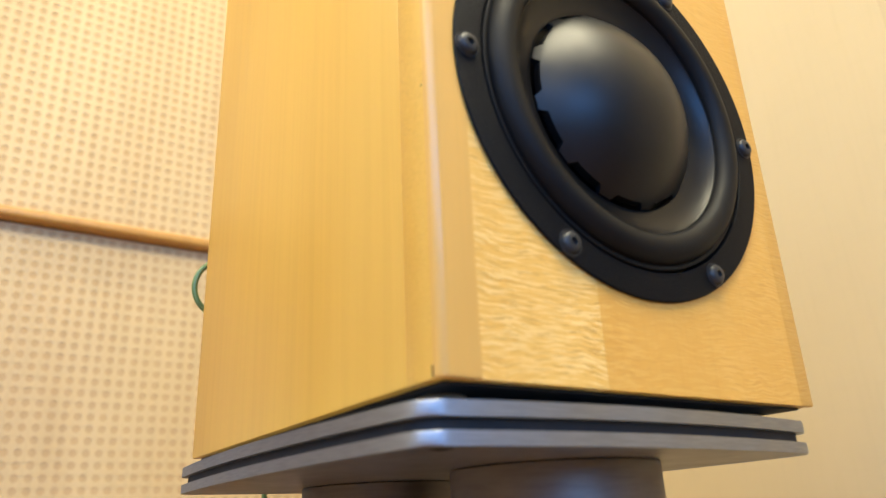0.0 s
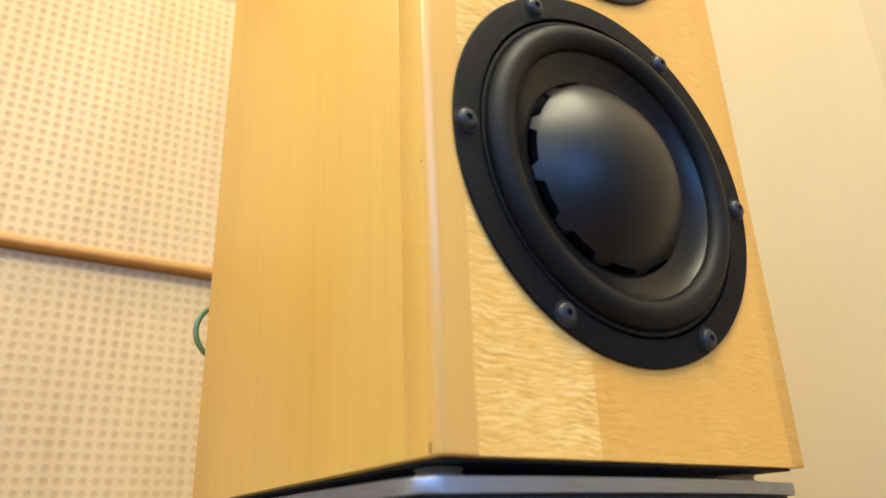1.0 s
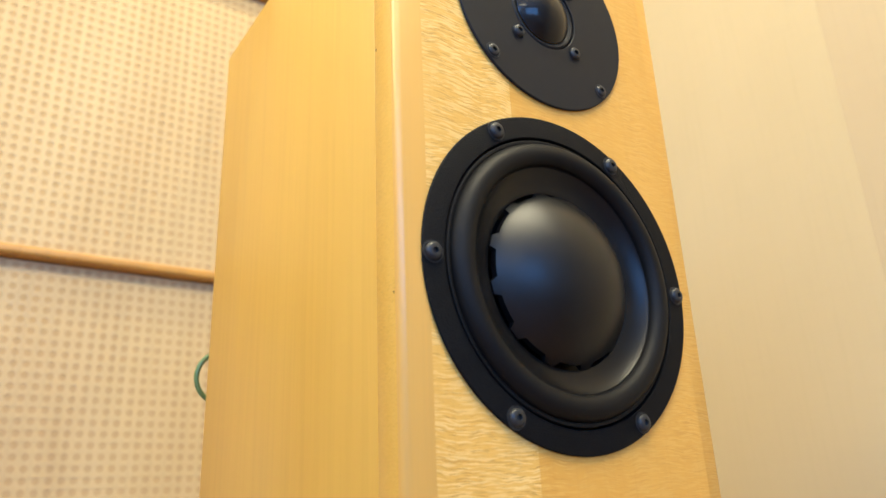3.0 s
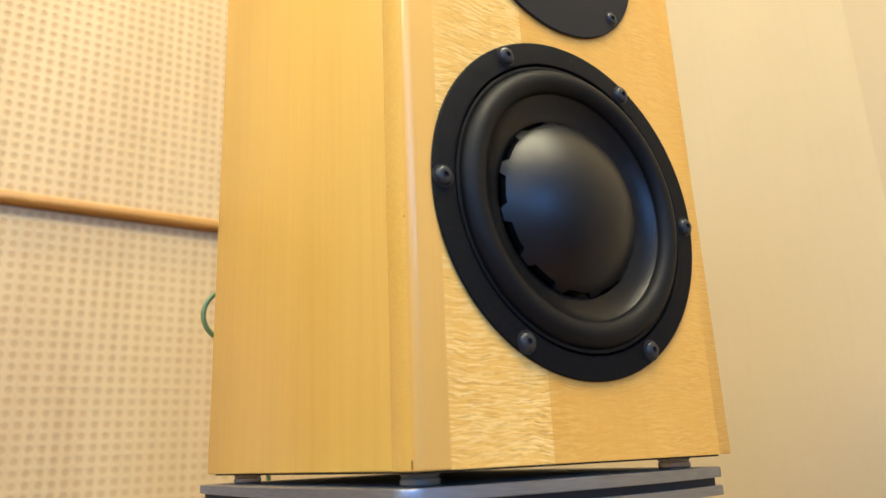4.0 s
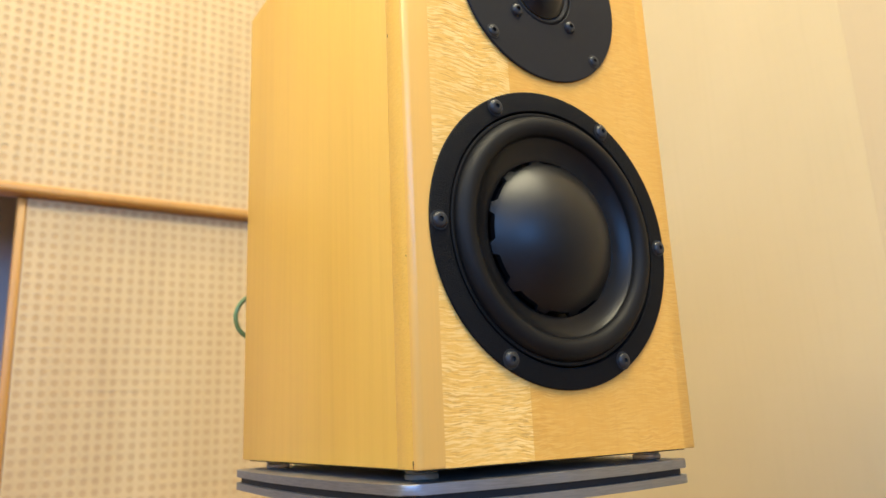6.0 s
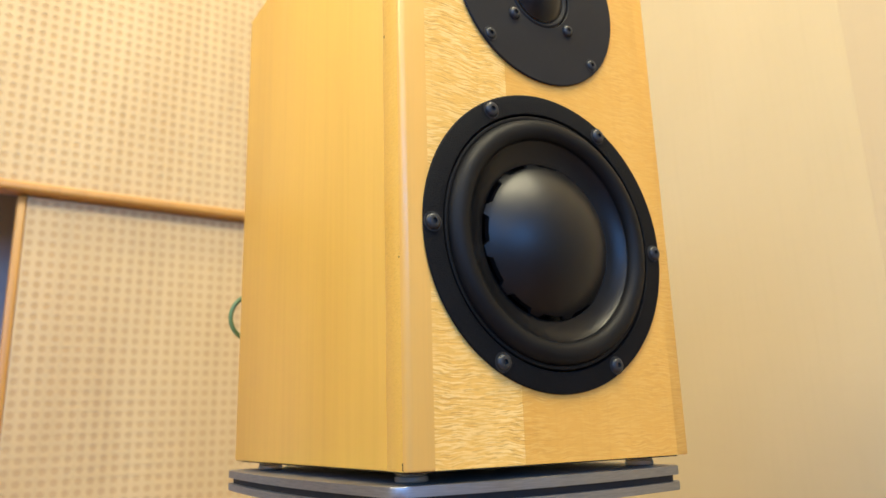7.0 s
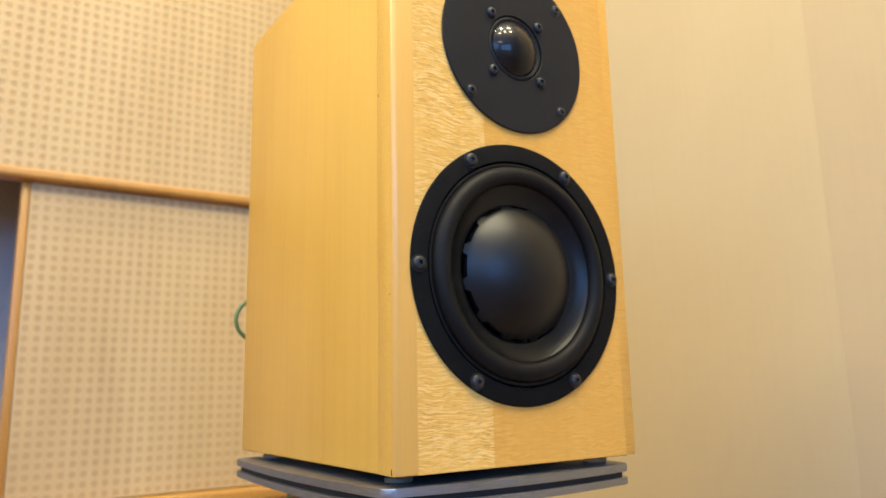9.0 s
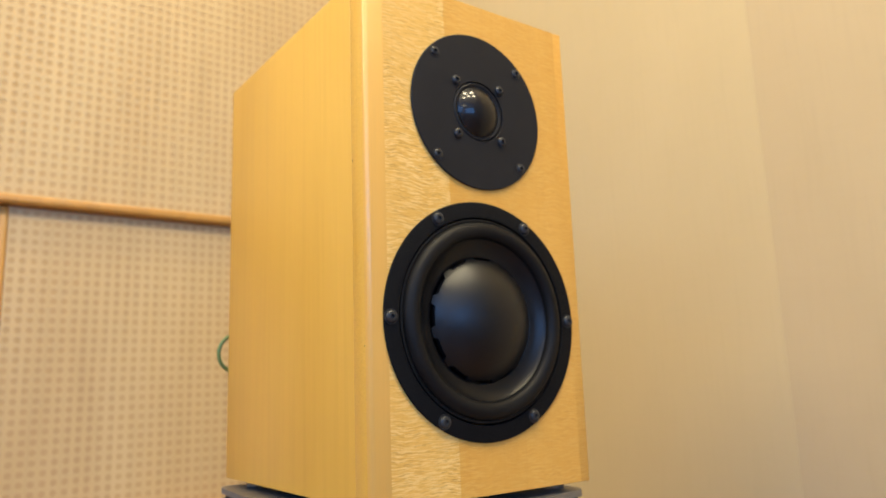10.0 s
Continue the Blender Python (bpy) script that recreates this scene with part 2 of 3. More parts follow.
def lathe(profile, cx=0.0, cz=0.0, steps=72, bm=None, axis="y"):
    """Turn a profile of (radius, height) round an axis along y (or z) through (cx, cz)."""
    bm = bm or bmesh.new()
    rings = []
    for r, h in profile:
        if r < 1e-6:
            p = (cx, h, cz) if axis == "y" else (cx, cz, h)
            rings.append([bm.verts.new(p)])
            continue
        ring = []
        for k in range(steps):
            a = 2 * math.pi * k / steps
            p = (cx + r * math.cos(a), h, cz + r * math.sin(a)) if axis == "y" else (cx + r * math.cos(a), cz + r * math.sin(a), h)
            ring.append(bm.verts.new(p))
        rings.append(ring)
    for a, b in zip(rings, rings[1:]):
        for k in range(steps):
            j = (k + 1) % steps
            if len(a) == 1 and len(b) == 1:
                continue
            if len(a) == 1:
                bm.faces.new((a[0], b[k], b[j]))
            elif len(b) == 1:
                bm.faces.new((a[k], a[j], b[0]))
            else:
                bm.faces.new((a[k], a[j], b[j], b[k]))
    return bm


def prism(outline, z0, z1, bevel=0.0):
    """An upright slab with the given outline in x, y."""
    bm = bmesh.new()
    low = [bm.verts.new((x, y, z0)) for x, y in outline]
    high = [bm.verts.new((x, y, z1)) for x, y in outline]
    bm.faces.new(low)
    bm.faces.new(high)
    n = len(outline)
    for k in range(n):
        bm.faces.new((low[k], low[(k + 1) % n], high[(k + 1) % n], high[k]))
    if bevel:
        rim = [e for e in bm.edges if abs(e.verts[0].co.z - e.verts[1].co.z) < 1e-6]
        bmesh.ops.bevel(bm, geom=rim, offset=bevel, segments=2, profile=0.5, affect="EDGES")
    return bm


def tube(points, radius, steps=10):
    """A round cable along a smooth line of points."""
    pts = [Vector(p) for p in points]
    line = []
    for i in range(len(pts) - 1):
        p0, p1, p2, p3 = pts[max(i - 1, 0)], pts[i], pts[i + 1], pts[min(i + 2, len(pts) - 1)]
        for s in range(10):
            t = s / 10
            line.append(0.5 * (2 * p1 + (p2 - p0) * t + (2 * p0 - 5 * p1 + 4 * p2 - p3) * t * t + (3 * p1 - p0 - 3 * p2 + p3) * t ** 3))
    line.append(pts[-1])
    bm = bmesh.new()
    rings = []
    for i, p in enumerate(line):
        d = (line[min(i + 1, len(line) - 1)] - line[max(i - 1, 0)]).normalized()
        u = d.cross(Vector((0.3, 0.9, 0.2))).normalized()
        v = d.cross(u)
        rings.append([bm.verts.new(p + radius * (math.cos(2 * math.pi * k / steps) * u + math.sin(2 * math.pi * k / steps) * v)) for k in range(steps)])
    for a, b in zip(rings, rings[1:]):
        for k in range(steps):
            bm.faces.new((a[k], a[(k + 1) % steps], b[(k + 1) % steps], b[k]))
    bm.faces.new(rings[0])
    bm.faces.new(rings[-1])
    return bm


# ---- the room ----
tagged(put("floor", box(ROOM_X0 - 0.2, 1.6, ROOM_Y0 - 0.2, ROOM_Y1 + 0.2, -0.1, 0.0), M_FLOOR, smooth=False), "warm brown wooden floor of the listening room", "floor", kind="structure")
tagged(put("ceiling", box(ROOM_X0 - 0.2, 1.6, ROOM_Y0 - 0.2, ROOM_Y1 + 0.2, ROOM_H, ROOM_H + 0.1), M_CEIL, smooth=False), "plain white painted ceiling above the room", "ceiling", kind="structure")
tagged(put("wall_north", box(ROOM_X0 - 0.2, 1.6, ROOM_Y1, ROOM_Y1 + 0.2, 0.0, ROOM_H), M_GREY, smooth=False), "grey painted wall in the shade behind panels", "wall", kind="structure")
# the wall beside the loudspeaker bends slightly at BEND
BEND, SPLAY = 0.10, 0.16
east = prism([(ROOM_X1, ROOM_Y1), (ROOM_X1, BEND), (1.5, BEND), (1.5, ROOM_Y1)], 0.0, ROOM_H)
tagged(put("wall_east", east, M_LINEN, smooth=False), "beige linen-covered wall beside the loudspeaker", "wall", kind="structure")
# beyond the bend the fall-off of light is put into the colour
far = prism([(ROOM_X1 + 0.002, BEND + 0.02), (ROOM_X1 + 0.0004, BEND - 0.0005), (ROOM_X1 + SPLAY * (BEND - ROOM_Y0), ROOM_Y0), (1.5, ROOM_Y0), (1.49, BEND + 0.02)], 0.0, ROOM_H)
tagged(put("wall_southeast", far, M_LINEN_SHADED, smooth=False), "splayed length of linen wall with shade in its colour", "wall", kind="structure")
# the two walls with windows
west, south = bmesh.new(), bmesh.new()
for bm, win, lo, hi in ((west, WIN_W, ROOM_Y0, ROOM_Y1), (south, WIN_S, ROOM_X0, 1.5)):
    w0, w1 = win[0] - win[1] / 2, win[0] + win[1] / 2
    for a0, a1, z0, z1 in ((lo, w0, 0, ROOM_H), (w1, hi, 0, ROOM_H), (w0, w1, 0, win[2]), (w0, w1, win[3], ROOM_H)):
        if bm is west:
            box(ROOM_X0 - 0.2, ROOM_X0, a0, a1, z0, z1, bm=bm)
        else:
            box(a0, a1, ROOM_Y0 - 0.2, ROOM_Y0, z0, z1, bm=bm)
tagged(put("wall_west", west, M_SOUTH, smooth=False), "grey plaster wall with a window opening", "wall", kind="structure")
tagged(put("wall_south", south, M_PLASTER, smooth=False), "cream plaster wall with a window opening", "wall", kind="structure")


def window(name, m, wide, z0, z1):
    """White double window, built along x in its own frame and set into the wall by the pose m."""
    thing = holder(name, "white-framed double window onto the daylight sky", "window", kind="structure")
    h = wide / 2
    fr = bmesh.new()
    for x0, x1, a, b in ((-h, -h + 0.06, z0, z1), (h - 0.06, h, z0, z1), (-h + 0.06, h - 0.06, z0, z0 + 0.06), (-h + 0.06, h - 0.06, z1 - 0.06, z1), (-0.03, 0.03, z0 + 0.06, z1 - 0.06)):
        box(x0, x1, 0.07, 0.14, a, b, 0.004, bm=fr)
    part("window_frame", fr, M_WHITE, thing)
    for x0, x1 in ((-h + 0.05, -0.02), (0.02, h - 0.05)):
        pane = part("pane", box(x0, x1, 0.104, 0.110, z0 + 0.05, z1 - 0.05), M_GLASS, thing)
        pane.visible_shadow = False
    thing.matrix_world = m


window("window_1", pose(ROOM_X0, WIN_W[0], 0, 0, 0, 90), WIN_W[1], WIN_W[2], WIN_W[3])
window("window_2", pose(WIN_S[0], ROOM_Y0, 0, 0, 0, 180), WIN_S[1], WIN_S[2], WIN_S[3])

for lx, ly, wide, power in DOWNLIGHTS:
    lamp = holder("ceiling_light", "round recessed ceiling light with a warm glow", "ceiling light", "ceiling lights")
    r = wide / 2 + 0.009
    part("trim_ring", lathe([(r + 0.021, ROOM_H), (r + 0.021, ROOM_H - 0.012), (r + 0.014, ROOM_H - 0.016), (r + 0.002, ROOM_H - 0.014), (r, ROOM_H)], lx, ly, 48, axis="z"), M_WHITE, lamp)
    part("diffuser", lathe([(r, ROOM_H - 0.006), (r * 0.5, ROOM_H - 0.009), (0, ROOM_H - 0.010)], lx, ly, 48, axis="z"), M_DIFFUSER, lamp)

# bodies of the added fill panels
for lx, ly, sx, sy, power, tone in FILL_PANELS:
    lamp = holder("ceiling_light", "flat rectangular fill light panel added out of view", "ceiling light", "ceiling lights")
    rim = bmesh.new()
    for x0, x1, y0, y1 in ((-sx / 2 - 0.02, -sx / 2, -sy / 2 - 0.02, sy / 2 + 0.02), (sx / 2, sx / 2 + 0.02, -sy / 2 - 0.02, sy / 2 + 0.02), (-sx / 2, sx / 2, -sy / 2 - 0.02, -sy / 2), (-sx / 2, sx / 2, sy / 2, sy / 2 + 0.02)):
        box(lx + x0, lx + x1, ly + y0, ly + y1, ROOM_H - 0.02, ROOM_H - 0.0005, 0.002, bm=rim)
    part("frame", rim, M_WHITE, lamp, "white metal frame")
    part("diffuser", box(lx - sx / 2 + 0.001, lx + sx / 2 - 0.001, ly - sy / 2 + 0.001, ly + sy / 2 - 0.001, ROOM_H - 0.012, ROOM_H - 0.006), M_DIFFUSER2, lamp, "glowing warm diffuser")


# ---- perforated acoustic panels ----
PITCH, HOLE = 0.0167, 0.0055


def perforated(x0, x1, z0, z1, y, depth=0.0006):
    """A board of width and height with round holes on a square grid; the front at y."""
    nx, nz = max(1, int((x1 - x0) / PITCH)), max(1, int((z1 - z0) / PITCH))
    px, pz = (x1 - x0) / nx, (z1 - z0) / nz
    verts, faces = [], []
    seg = 12
    for i in range(nx):
        for k in range(nz):
            cx, cz = x0 + (i + 0.5) * px, z0 + (k + 0.5) * pz
            b = len(verts)
            for s in range(seg):
                a = math.radians(45 + 360 * s / seg)
                ca, sa = math.cos(a), math.sin(a)
                f = 1 / max(abs(ca), abs(sa))
                verts.append((cx + ca * f * px / 2, y, cz + sa * f * pz / 2))
            for r, dy in ((HOLE, 0.0), (HOLE, depth)):
                for s in range(seg):
                    a = math.radians(45 + 360 * s / seg)
                    verts.append((cx + r * math.cos(a), y + dy, cz + r * math.sin(a)))
            for s in range(seg):
                j = (s + 1) % seg
                faces.append((b + s, b + j, b + seg + j, b + seg + s))
                faces.append((b + seg + s, b + seg + j, b + 2 * seg + j, b + 2 * seg + s))
    # edges of the board
    b = len(verts)
    verts += [(x0, y, z0), (x1, y, z0), (x1, y, z1), (x0, y, z1), (x0, y + depth, z0), (x1, y + depth, z0), (x1, y + depth, z1), (x0, y + depth, z1)]
    faces += [(b, b + 1, b + 5, b + 4), (b + 1, b + 2, b + 6, b + 5), (b + 2, b + 3, b + 7, b + 6), (b + 3, b, b + 4, b + 7)]
    me = bpy.data.meshes.new("board")
    me.from_pydata(verts, [], faces)
    me.materials.append(M_BOARD)
    return me


def acoustic_panel(x0, x1, z0, z1, y, rail, label, lipped):
    """Board with holes on a felt backing, an upright lip at its free end and a rounded rail along the bottom."""
    thing = holder("acoustic_panel", label, "acoustic panel", "perforated acoustic panels")
    board = new("board", perforated(x0, x1, z0, z1, y))
    board.parent = thing
    part("felt_backing", box(x0 + 0.002, x1 - 0.002, y + 0.0007, y + 0.028, z0 + 0.002, z1 - 0.002), M_FELT, thing, "brown felt seen through the holes", smooth=False)
    if lipped:
        part("side_lip", box(x0 - 0.014, x0 - 0.0005, y - 0.002, y + 0.04, z0, z1, 0.003), M_RAIL, thing, "orange-brown wooden edge lip")
    if rail:
        part("bottom_rail", box(x0 - (0.014 if lipped else 0), x1, rail[2], y + 0.028, rail[0], rail[1], 0.0055, 4), M_RAIL, thing, "rounded orange-brown wooden rail")
    return thing


LOW_Y, MID_Y, TOP_Y = 0.985, 0.975, 0.965
RAIL_Z, RAIL2_Z = 1.177, 1.795
acoustic_panel(-0.232, ROOM_X1 - 0.004, 0.655, RAIL_Z - 0.002, LOW_Y, (0.630, 0.653, LOW_Y - 0.03), "pale birch perforated panel with a wooden side lip", True)
acoustic_panel(-0.90, ROOM_X1 - 0.004, RAIL_Z + 0.0165, RAIL2_Z - 0.002, MID_Y, (RAIL_Z, RAIL_Z + 0.016, MID_Y - 0.014), "wide pale birch perforated panel above a wooden rail", False)
acoustic_panel(-0.90, ROOM_X1 - 0.004, RAIL2_Z + 0.0165, 2.42, TOP_Y, (RAIL2_Z, RAIL2_Z + 0.016, TOP_Y - 0.014), "pale birch perforated panel near the ceiling", False)
# the batten frame that carries the panels
carcass = bmesh.new()
for x in (-0.16, 0.16, 0.50):
    box(x - 0.02, x + 0.02, 1.016, ROOM_Y1, 0.0, ROOM_H, bm=carcass)
box(-0.95, -0.905, 0.965, ROOM_Y1, 0.0, ROOM_H, bm=carcass)
tagged(put("wall_batten", carcass, M_RAIL, smooth=False), "wooden battens that carry the acoustic panels", "batten", kind="structure")

# ---- loudspeaker ----
CX0, CX1, CY0, CY1, CZ0, CZ1 = -0.0996, 0.0985, 0.003, 0.2705, 0.7755, 1.152
WX, WZ, TX, TZ = 0.0, 0.900, 0.0012, 1.0618
speaker = holder("loudspeaker", "honey maple bookshelf loudspeaker with two black drivers", "loudspeaker")
POST_W, POST_R, POST_D, BEV = 0.0154, 0.0095, 0.0042, 0.0034


def corner_post(outer, inner, sign, back=0.0, bev=BEV):
    """Solid corner post with a rounded front edge; back: how far its inner edge lies behind the baffle."""
    pts = [(inner, CY0 + back), (inner, CY0 + POST_D), (outer, CY0 + POST_D)]
    for k in range(7):
        a = math.radians(90 * k / 6)
        pts.append((outer + sign * bev * (1 - math.cos(a)), CY0 + bev * (1 - math.sin(a))))
    return prism(pts, CZ0, CZ1, 0.0008)


part("corner_post", corner_post(CX0, CX0 + POST_W, 1), M_POST, speaker, "pinkish maple post with a rounded edge")
part("corner_post", corner_post(CX1, CX1 - POST_R, -1, 0.0003, 0.0012), M_FRONT2, speaker, "orange maple post with a crisp edge")
STRIP = CY0 + POST_D + 0.0165
part("edge_strip", box(CX0 + 0.0001, CX0 + 0.018, CY0 + POST_D + 0.0002, STRIP, CZ0, CZ1, 0.0004), M_STRIP, speaker, "flecked maple edging strip")
part("side_panel", box(CX0 + 0.0002, CX0 + 0.018, STRIP + 0.0001, CY1, CZ0, CZ1, 0.0010), M_SIDE, speaker, "honey maple side with upright grain")
part("side_panel", box(CX1 - 0.018, CX1 - 0.0002, CY0 + POST_D + 0.0002, CY1, CZ0, CZ1, 0.0010), M_SIDE, speaker, "honey maple side with upright grain")
part("top_panel", box(CX0 + 0.0183, CX1 - 0.0183, CY0 + 0.0188, CY1 - 0.001, CZ1 - 0.018, CZ1 - 0.0003, 0.0005), M_SIDE, speaker)
# bottom panel and added sheet are black to paint the gap's shade
part("bottom_panel", box(CX0 + 0.0183, CX1 - 0.0183, CY0 + 0.0188, CY1 - 0.001, CZ0 + 0.0003, CZ0 + 0.018, 0.0005), M_DAMP_SHADE, speaker)
part("base_shade", box(CX0 + 0.0045, CX1 - 0.0045, CY0 + 0.0050, CY1 - 0.004, CZ0 - 0.0010, CZ0 - 0.0001), M_DAMP_SHADE, speaker, "black sheet standing in for the shade under the cabinet")
part("back_panel", box(CX0 + 0.0183, CX1 - 0.0183, CY1 - 0.020, CY1 - 0.002, CZ0 + 0.0183, CZ1 - 0.0183), M_SIDE, speaker)


def stave(x0, x1):
    """Upright stave of the baffle, cut out behind the drivers."""
    bm = bmesh.new()
    rows = 126
    y0, y1 = CY0 + 0.0002, CY0 + 0.0185

    def width(z):
        for cx, cz, r in ((WX, WZ, 0.0800), (TX, TZ, 0.0500)):
            if abs(z - cz) < r:
                return cx, math.sqrt(r * r - (z - cz) ** 2)
        return 0.0, 0.0

    for k in range(rows):
        za, zb = CZ0 + (CZ1 - CZ0) * k / rows, CZ0 + (CZ1 - CZ0) * (k + 1) / rows
        (ca, wa), (cb, wb) = width(za), width(zb)
        if wa == 0 and wb == 0:
            spans = [((x0, x1), (x0, x1))]
        else:
            spans = [((x0, max(x0, min(x1, ca - wa))), (x0, max(x0, min(x1, cb - wb)))), ((min(x1, max(x0, ca + wa)), x1), (min(x1, max(x0, cb + wb)), x1))]
        for (a0, a1), (b0, b1) in spans:
            if a1 - a0 < 1e-5 and b1 - b0 < 1e-5:
                continue
            f = [bm.verts.new(p) for p in ((a0, y0, za), (a1, y0, za), (b1, y0, zb), (b0, y0, zb))]
            g = [bm.verts.new(p) for p in ((a0, y1, za), (a1, y1, za), (b1, y1, zb), (b0, y1, zb))]
            bm.faces.new(f)
            for i, j in ((0, 1), (1, 2), (2, 3), (3, 0)):
                bm.faces.new((f[i], f[j], g[j], g[i]))
    bmesh.ops.remove_doubles(bm, verts=bm.verts, dist=1e-6)
    return bm


STAVES = [CX0 + POST_W + 0.0001, -0.0285, CX1 - POST_R - 0.00002]
for a, b, wood in zip(STAVES, STAVES[1:], (M_FRONT, M_FRONT2)):
    part("stave", stave(a + 0.00001, b - 0.00001), wood, speaker, smooth=False)


def screw_mesh(r, h, socket, seat):
    """Button-head socket screw along -y, its seat at y = 0."""
    prof = [(seat, 0.0004), (seat * 0.985, -0.0003), (r * 1.08, -0.0003), (r * 1.03, 0.0002), (r, -0.0002), (r * 0.97, -h * 0.45), (r * 0.8, -h * 0.82), (r * 0.55, -h * 0.98), (socket, -h), (socket * 0.96, -h + 0.0016), (0, -h + 0.0018)]
    bm = lathe(prof, 0, 0, 24)
    me = bpy.data.meshes.new("screw")
    bmesh.ops.recalc_face_normals(bm, faces=bm.faces)
    bm.to_mesh(me)
    bm.free()
    me.materials.append(M_SCREW)
    me.polygons.foreach_set("use_smooth", [True] * len(me.polygons))
    me.set_sharp_from_angle(angle=radians(40))
    return me


def screws(me, parent, spots):
    for x, y, z in spots:
        s = new("screw", me)
        s.location = (x, y, z)
        s.parent = parent


# woofer
FL = 0.0014
woofer = part("woofer", lathe([(0.0880, CY0), (0.0886, CY0 - 0.0004), (0.0886, FL + 0.0008), (0.0881, FL + 0.0002), (0.0872, FL), (0.0768, FL), (0.0764, FL + 0.0004), (0.0762, FL + 0.010)], WX, WZ, 120),
              M_FLANGE, speaker, "powder-coated black woofer frame ring")
roll = [(0.0755, FL + 0.010), (0.0754, FL + 0.0012), (0.0750, FL + 0.0005), (0.0744, FL + 0.0003), (0.0733, FL + 0.0006)]
for k in range(25):
    a = math.pi * k / 24
    roll.append((0.0665 + 0.0064 * math.cos(a), FL + 0.0012 - 0.0060 * math.sin(a) - 0.0009 * k / 24))
roll += [(0.0598, FL + 0.0003), (0.0594, FL + 0.0012), (0.0580, FL + 0.0050)]
part("surround", lathe(roll, WX, WZ, 120), M_RUBBER, woofer, "smooth black rubber half-roll surround")
cone = [(0.0600, FL + 0.0006), (0.0594, FL + 0.0006), (0.0588, FL + 0.0012), (0.0560, FL + 0.0032), (0.0525, FL + 0.0049), (0.0495, FL + 0.0059), (0.0474, FL + 0.0063), (0.0470, FL + 0.0066), (0.0469, FL + 0.0140), (0.0, FL + 0.0145)]
part("cone", lathe(cone, WX, WZ, 120), M_CONE, woofer, "satin black shallow cone")


def notched_dome(rim, height, back, slots, share):
    """Dome whose rim is cut by slots."""
    steps = slots * 12
    radius = (rim * rim + height * height) / (2 * height)
    bm = bmesh.new()
    apex = bm.verts.new((WX, back - height, WZ))
    rings = []
    for q in (0.12, 0.25, 0.38, 0.50, 0.61, 0.71, 0.80, 0.88, 0.93, 0.97, 1.0):
        ring = []
        for k in range(steps):
            a = 2 * math.pi * (k + 0.5) / steps + math.radians(18.0)
            cut = (k % 12) < 12 * share - 0.01
            r = rim * q
            if q > 0.93 and cut:
                r = rim * 0.952
            drop = radius - math.sqrt(radius * radius - r * r)
            ring.append(bm.verts.new((WX + r * math.cos(a), back - height + drop, WZ + r * math.sin(a))))
        rings.append(ring)
    skirt = [bm.verts.new((v.co.x, back + 0.0014, v.co.z)) for v in rings[-1]]
    rings.append(skirt)
    for k in range(steps):
        bm.faces.new((apex, rings[0][k], rings[0][(k + 1) % steps]))
    for a, b in zip(rings, rings[1:]):
        for k in range(steps):
            j = (k + 1) % steps
            bm.faces.new((a[k], a[j], b[j], b[k]))
    return bm


part("dust_dome", notched_dome(0.0469, 0.0208, FL + 0.0056, 12, 0.585), M_DOME, woofer, "large satin black dome with a notched rim")
screws(screw_mesh(0.0045, 0.0024, 0.0015, 0.0055), woofer, [(WX + 0.083 * math.cos(math.radians(a)), FL - 0.0001, WZ + 0.083 * math.sin(math.radians(a))) for a in range(0, 360, 60)])

# tweeter
TF = 0.0014
tweeter = part("tweeter", lathe([(0.0624, CY0), (0.0628, CY0 - 0.0005), (0.0628, TF + 0.0006), (0.0622, TF), (0.0246, TF), (0.0243, TF + 0.0003), (0.0242, TF + 0.006)], TX, TZ, 96), M_TWEETER, speaker, "matt black aluminium tweeter faceplate")
part("dome_surround", lathe([(0.0241, TF + 0.006), (0.0240, TF + 0.0016), (0.0234, TF + 0.0008), (0.0224, TF + 0.0003), (0.0212, TF + 0.0006), (0.0199, TF + 0.0014), (0.0195, TF + 0.006)], TX, TZ, 72), M_TWEETER, tweeter)
soft = []
DR, DH = 0.0200, 0.0088
DS = (DR * DR + DH * DH) / (2 * DH)
for k in range(11):
    r = DR * (1 - k / 10)
    soft.append((r, TF + 0.0008 - DH + DS - math.sqrt(DS * DS - r * r)))
part("silk_dome", lathe(soft, TX, TZ, 72), M_SOFT_DOME, tweeter, "glossy coated black silk dome")
diag = [math.radians(a) for a in (45, 135, 225, 315)]
screws(screw_mesh(0.0036, 0.0014, 0.0014, 0.0046), tweeter, [(TX + 0.0573 * math.cos(a), TF - 0.0001, TZ + 0.0573 * math.sin(a)) for a in diag])
screws(screw_mesh(0.0038, 0.0022, 0.0015, 0.0041), tweeter, [(TX + 0.0303 * math.cos(a), TF - 0.0001, TZ + 0.0303 * math.sin(a)) for a in diag])
# terminals at the back
terminal = part("terminal_plate", box(-0.045, 0.045, CY1 - 0.002, CY1 + 0.002, 0.845, 0.915, 0.001), M_TWEETER, speaker, "black terminal plate")
for x in (-0.022, 0.022):
    part("binding_post", lathe([(0.0, CY1 + 0.022), (0.006, CY1 + 0.022), (0.0068, CY1 + 0.020), (0.0068, CY1 + 0.008), (0.004, CY1 + 0.006), (0.004, CY1 + 0.002)], x, 0.880, 24), M_BRASS, terminal, "gold-plated binding post")

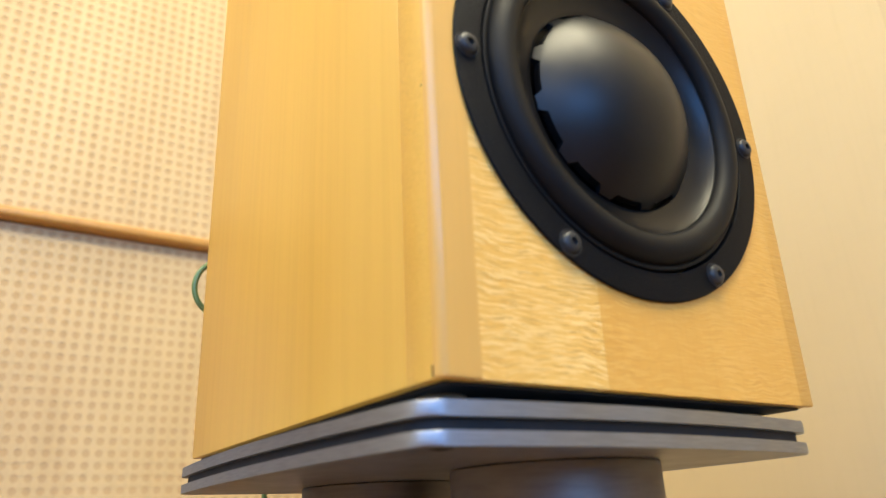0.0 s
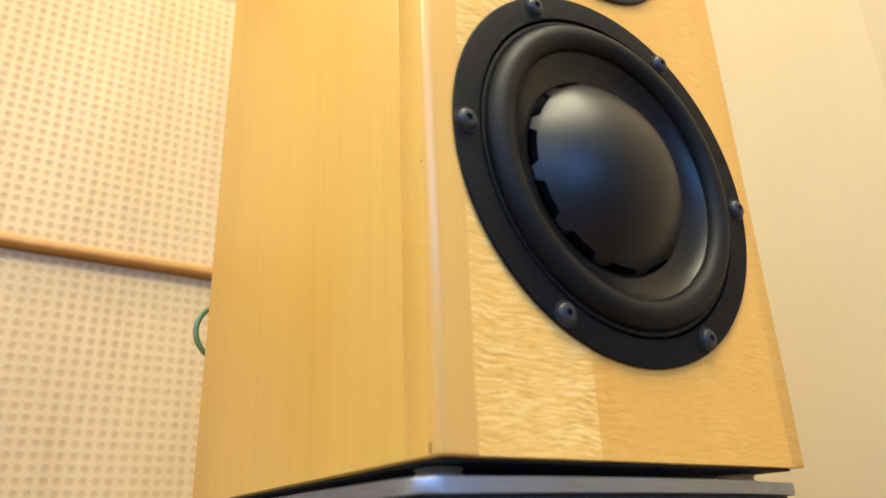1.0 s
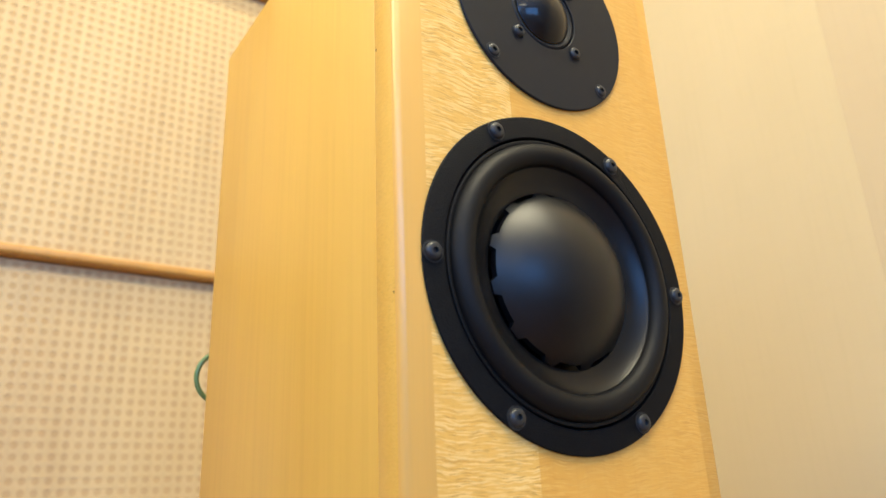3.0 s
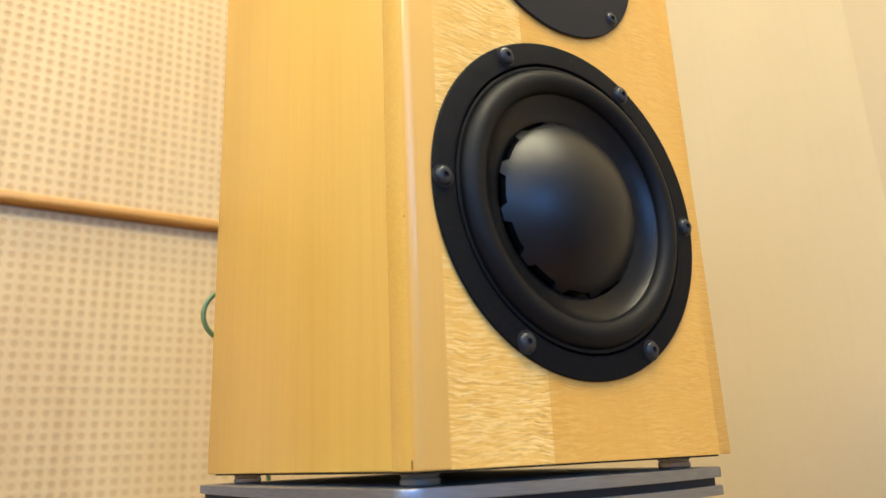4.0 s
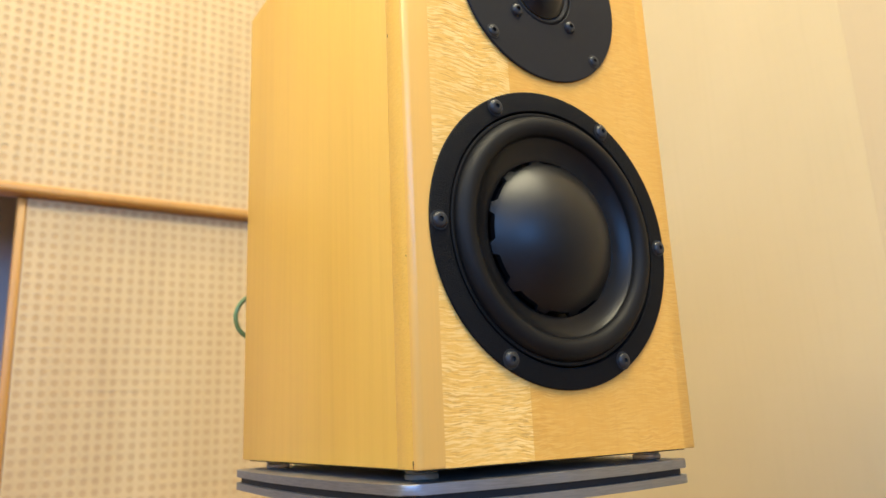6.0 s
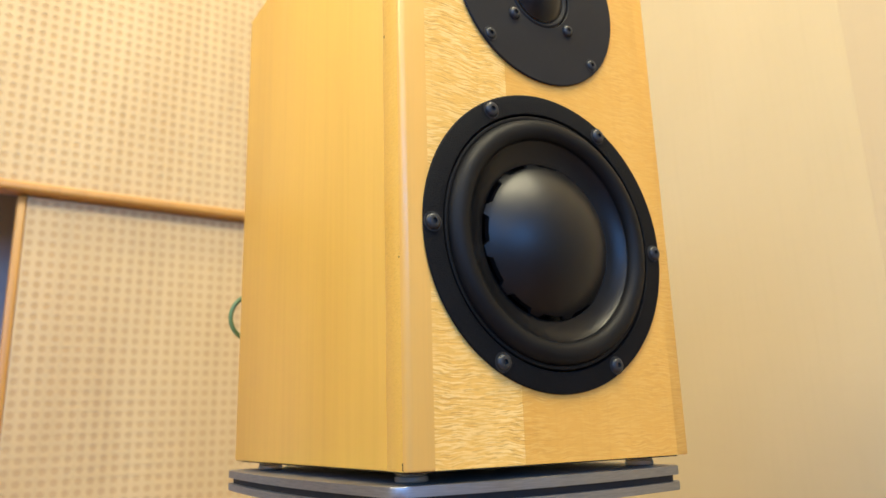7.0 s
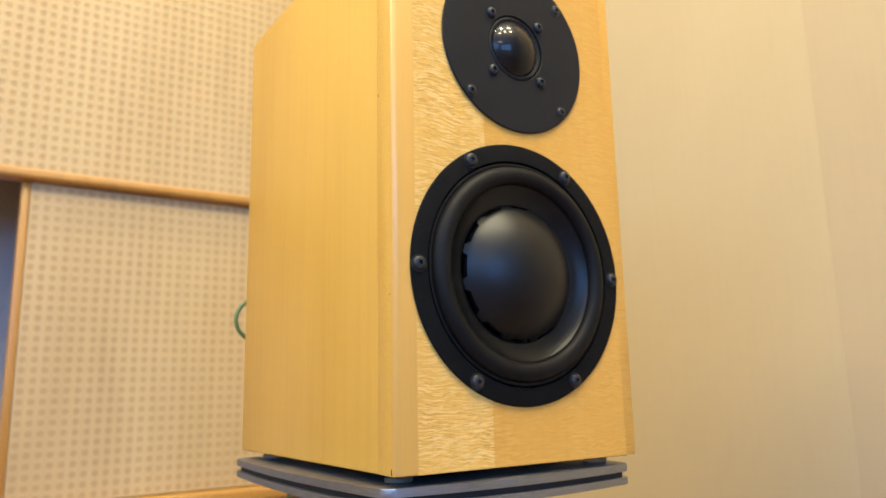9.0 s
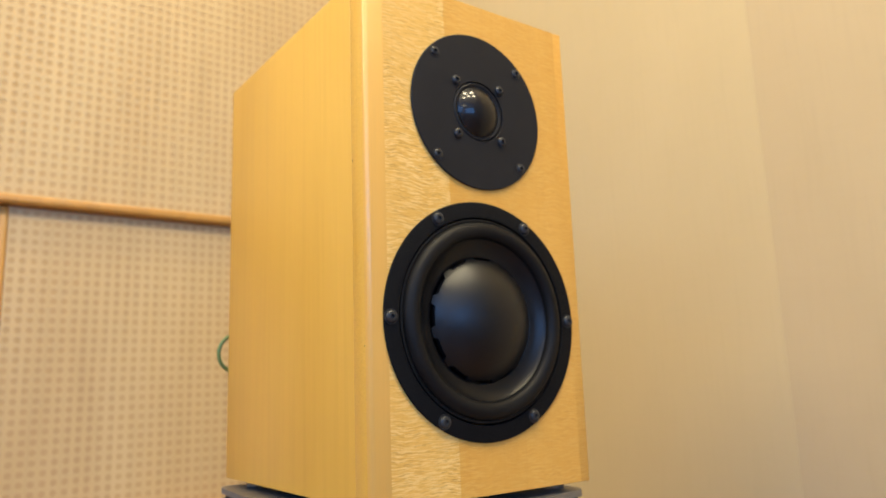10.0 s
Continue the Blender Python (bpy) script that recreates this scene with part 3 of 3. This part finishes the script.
# ---- cable, pads and stand ----
LOOP = [(-0.0798 + 0.0187 * math.cos(math.radians(a)), CY1 + 0.0295 + 0.00004 * (a - 180), 0.8914 + 0.0187 * math.sin(math.radians(a))) for a in range(60, 331, 30)]
cable = tube([(-0.022, CY1 + 0.021, 0.880), (-0.040, CY1 + 0.030, 0.893)] + LOOP + [(-0.050, CY1 + 0.050, 0.868), (-0.036, CY1 + 0.058, 0.820), (-0.030, CY1 + 0.060, 0.640),
              (-0.030, CY1 + 0.050, 0.300), (-0.040, CY1 + 0.070, 0.030), (-0.120, CY1 + 0.160, 0.0022), (-0.40, CY1 + 0.30, 0.0022)], 0.0019)
tagged(put("speaker_cable", cable, M_CABLE), "thin green loudspeaker cable looping behind the cabinet", "cable")

for x, y in ((-0.082, 0.030), (0.084, 0.030), (-0.082, 0.240), (0.084, 0.240)):
    pad = lathe([(0, 0.7692), (0.0080, 0.7692), (0.0087, 0.7698), (0.0087, 0.7720), (0.0079, 0.7724), (0.0079, 0.7730), (0.0086, 0.7733), (0.0086, 0.7740), (0.0076, 0.7744), (0, 0.7744)], x, y, 28, axis="z")
    tagged(put("isolation_pad", pad, M_PAD), "small translucent round rubber pad under the cabinet", "pad", "isolation pads")


def plate_outline(inset=0.0):
    """Four-cornered plate whose sides bow outwards, with small rounded corners."""
    corners = [(-0.1075, 0.264), (-0.1055, 0.006), (0.0960, 0.006), (0.1045, 0.264)]
    bows = [(-0.0075, 0), (0, -0.0095), (0.0075, 0), (0, 0.008)]
    pts = []
    for i in range(4):
        (ax, ay), (bx, by) = corners[i], corners[(i + 1) % 4]
        for k in range(16):
            t = 0.045 + 0.91 * k / 15
            s = 4 * t * (1 - t)
            pts.append((ax + (bx - ax) * t + bows[i][0] * s, ay + (by - ay) * t + bows[i][1] * s))
    # round the four corners
    sharp, pts = pts, []
    for i in range(4):
        pts += sharp[16 * i:16 * i + 16]
        (px, py), (qx, qy) = sharp[16 * i + 15], sharp[(16 * i + 16) % 64]
        mx, my = corners[(i + 1) % 4]
        for k in range(1, 8):
            t = k / 8
            pts.append(((1 - t) ** 2 * px + 2 * t * (1 - t) * mx + t * t * qx, (1 - t) ** 2 * py + 2 * t * (1 - t) * my + t * t * qy))
    cx, cy = 0.0, 0.135
    return [(cx + (x - cx) * (1 - inset / 0.11), cy + (y - cy) * (1 - inset / 0.13)) for x, y in pts]


stand = holder("speaker_stand", "grey metal loudspeaker stand with double top plate", "speaker stand")
part("top_plate", prism(plate_outline(), 0.7641, 0.7691, 0.0005), M_STEEL, stand, "brushed grey steel plate with bowed edges")
part("damping_layer", prism(plate_outline(0.0028), 0.7600, 0.7641), M_DAMP_SHADE, stand, "black rubber layer between the plates")
part("lower_plate", prism(plate_outline(), 0.7553, 0.7600, 0.0005), M_STEEL, stand, "brushed grey steel plate with bowed edges")
for x, y in ((0.005, 0.074), (-0.010, 0.200)):
    part("column", lathe([(0, 0.7552), (0.0455, 0.7552), (0.046, 0.7545), (0.046, 0.021), (0, 0.021)], x, y, 64, axis="z"), M_COLUMN, stand, "dark grey round metal column")
part("base_plate", prism([(cx * 1.5, 0.135 + (cy - 0.135) * 1.35) for cx, cy in plate_outline()], 0.006, 0.0205, 0.001), M_STEEL, stand)
for x, y in ((-0.12, -0.01), (0.12, -0.01), (-0.12, 0.28), (0.12, 0.28)):
    part("foot", lathe([(0, 0.0), (0.012, 0.0), (0.014, 0.003), (0.014, 0.0062), (0, 0.0062)], x, y, 24, axis="z"), M_DAMP_SHADE, stand, "black rubber foot")
part("plate_screw", lathe([(0, 0.7548), (0.0020, 0.7548), (0.0024, 0.7552), (0.0040, 0.7552), (0.0040, 0.7554)], -0.094, 0.013, 24, axis="z"), M_DAMP_SHADE, stand, "black countersunk screw under the plate")
for y, z, h in ((0.0082, 0.8802, 0.0011), (0.0215, 1.0108, 0.0018)):
    part("pit", box(CX0 - 0.0001, CX0 + 0.0008, y, y + 0.0004, z, z + h, 0.0001), M_VOID, speaker, "tiny dark pit in the veneer")
part("chip", box(CX0 - 0.0003, CX0 + 0.0008, CY0 + 0.0042, CY0 + 0.0049, CZ0 + 0.0006, CZ0 + 0.0042, 0.0003), M_VOID, speaker, "dark chip at the foot of the edge")
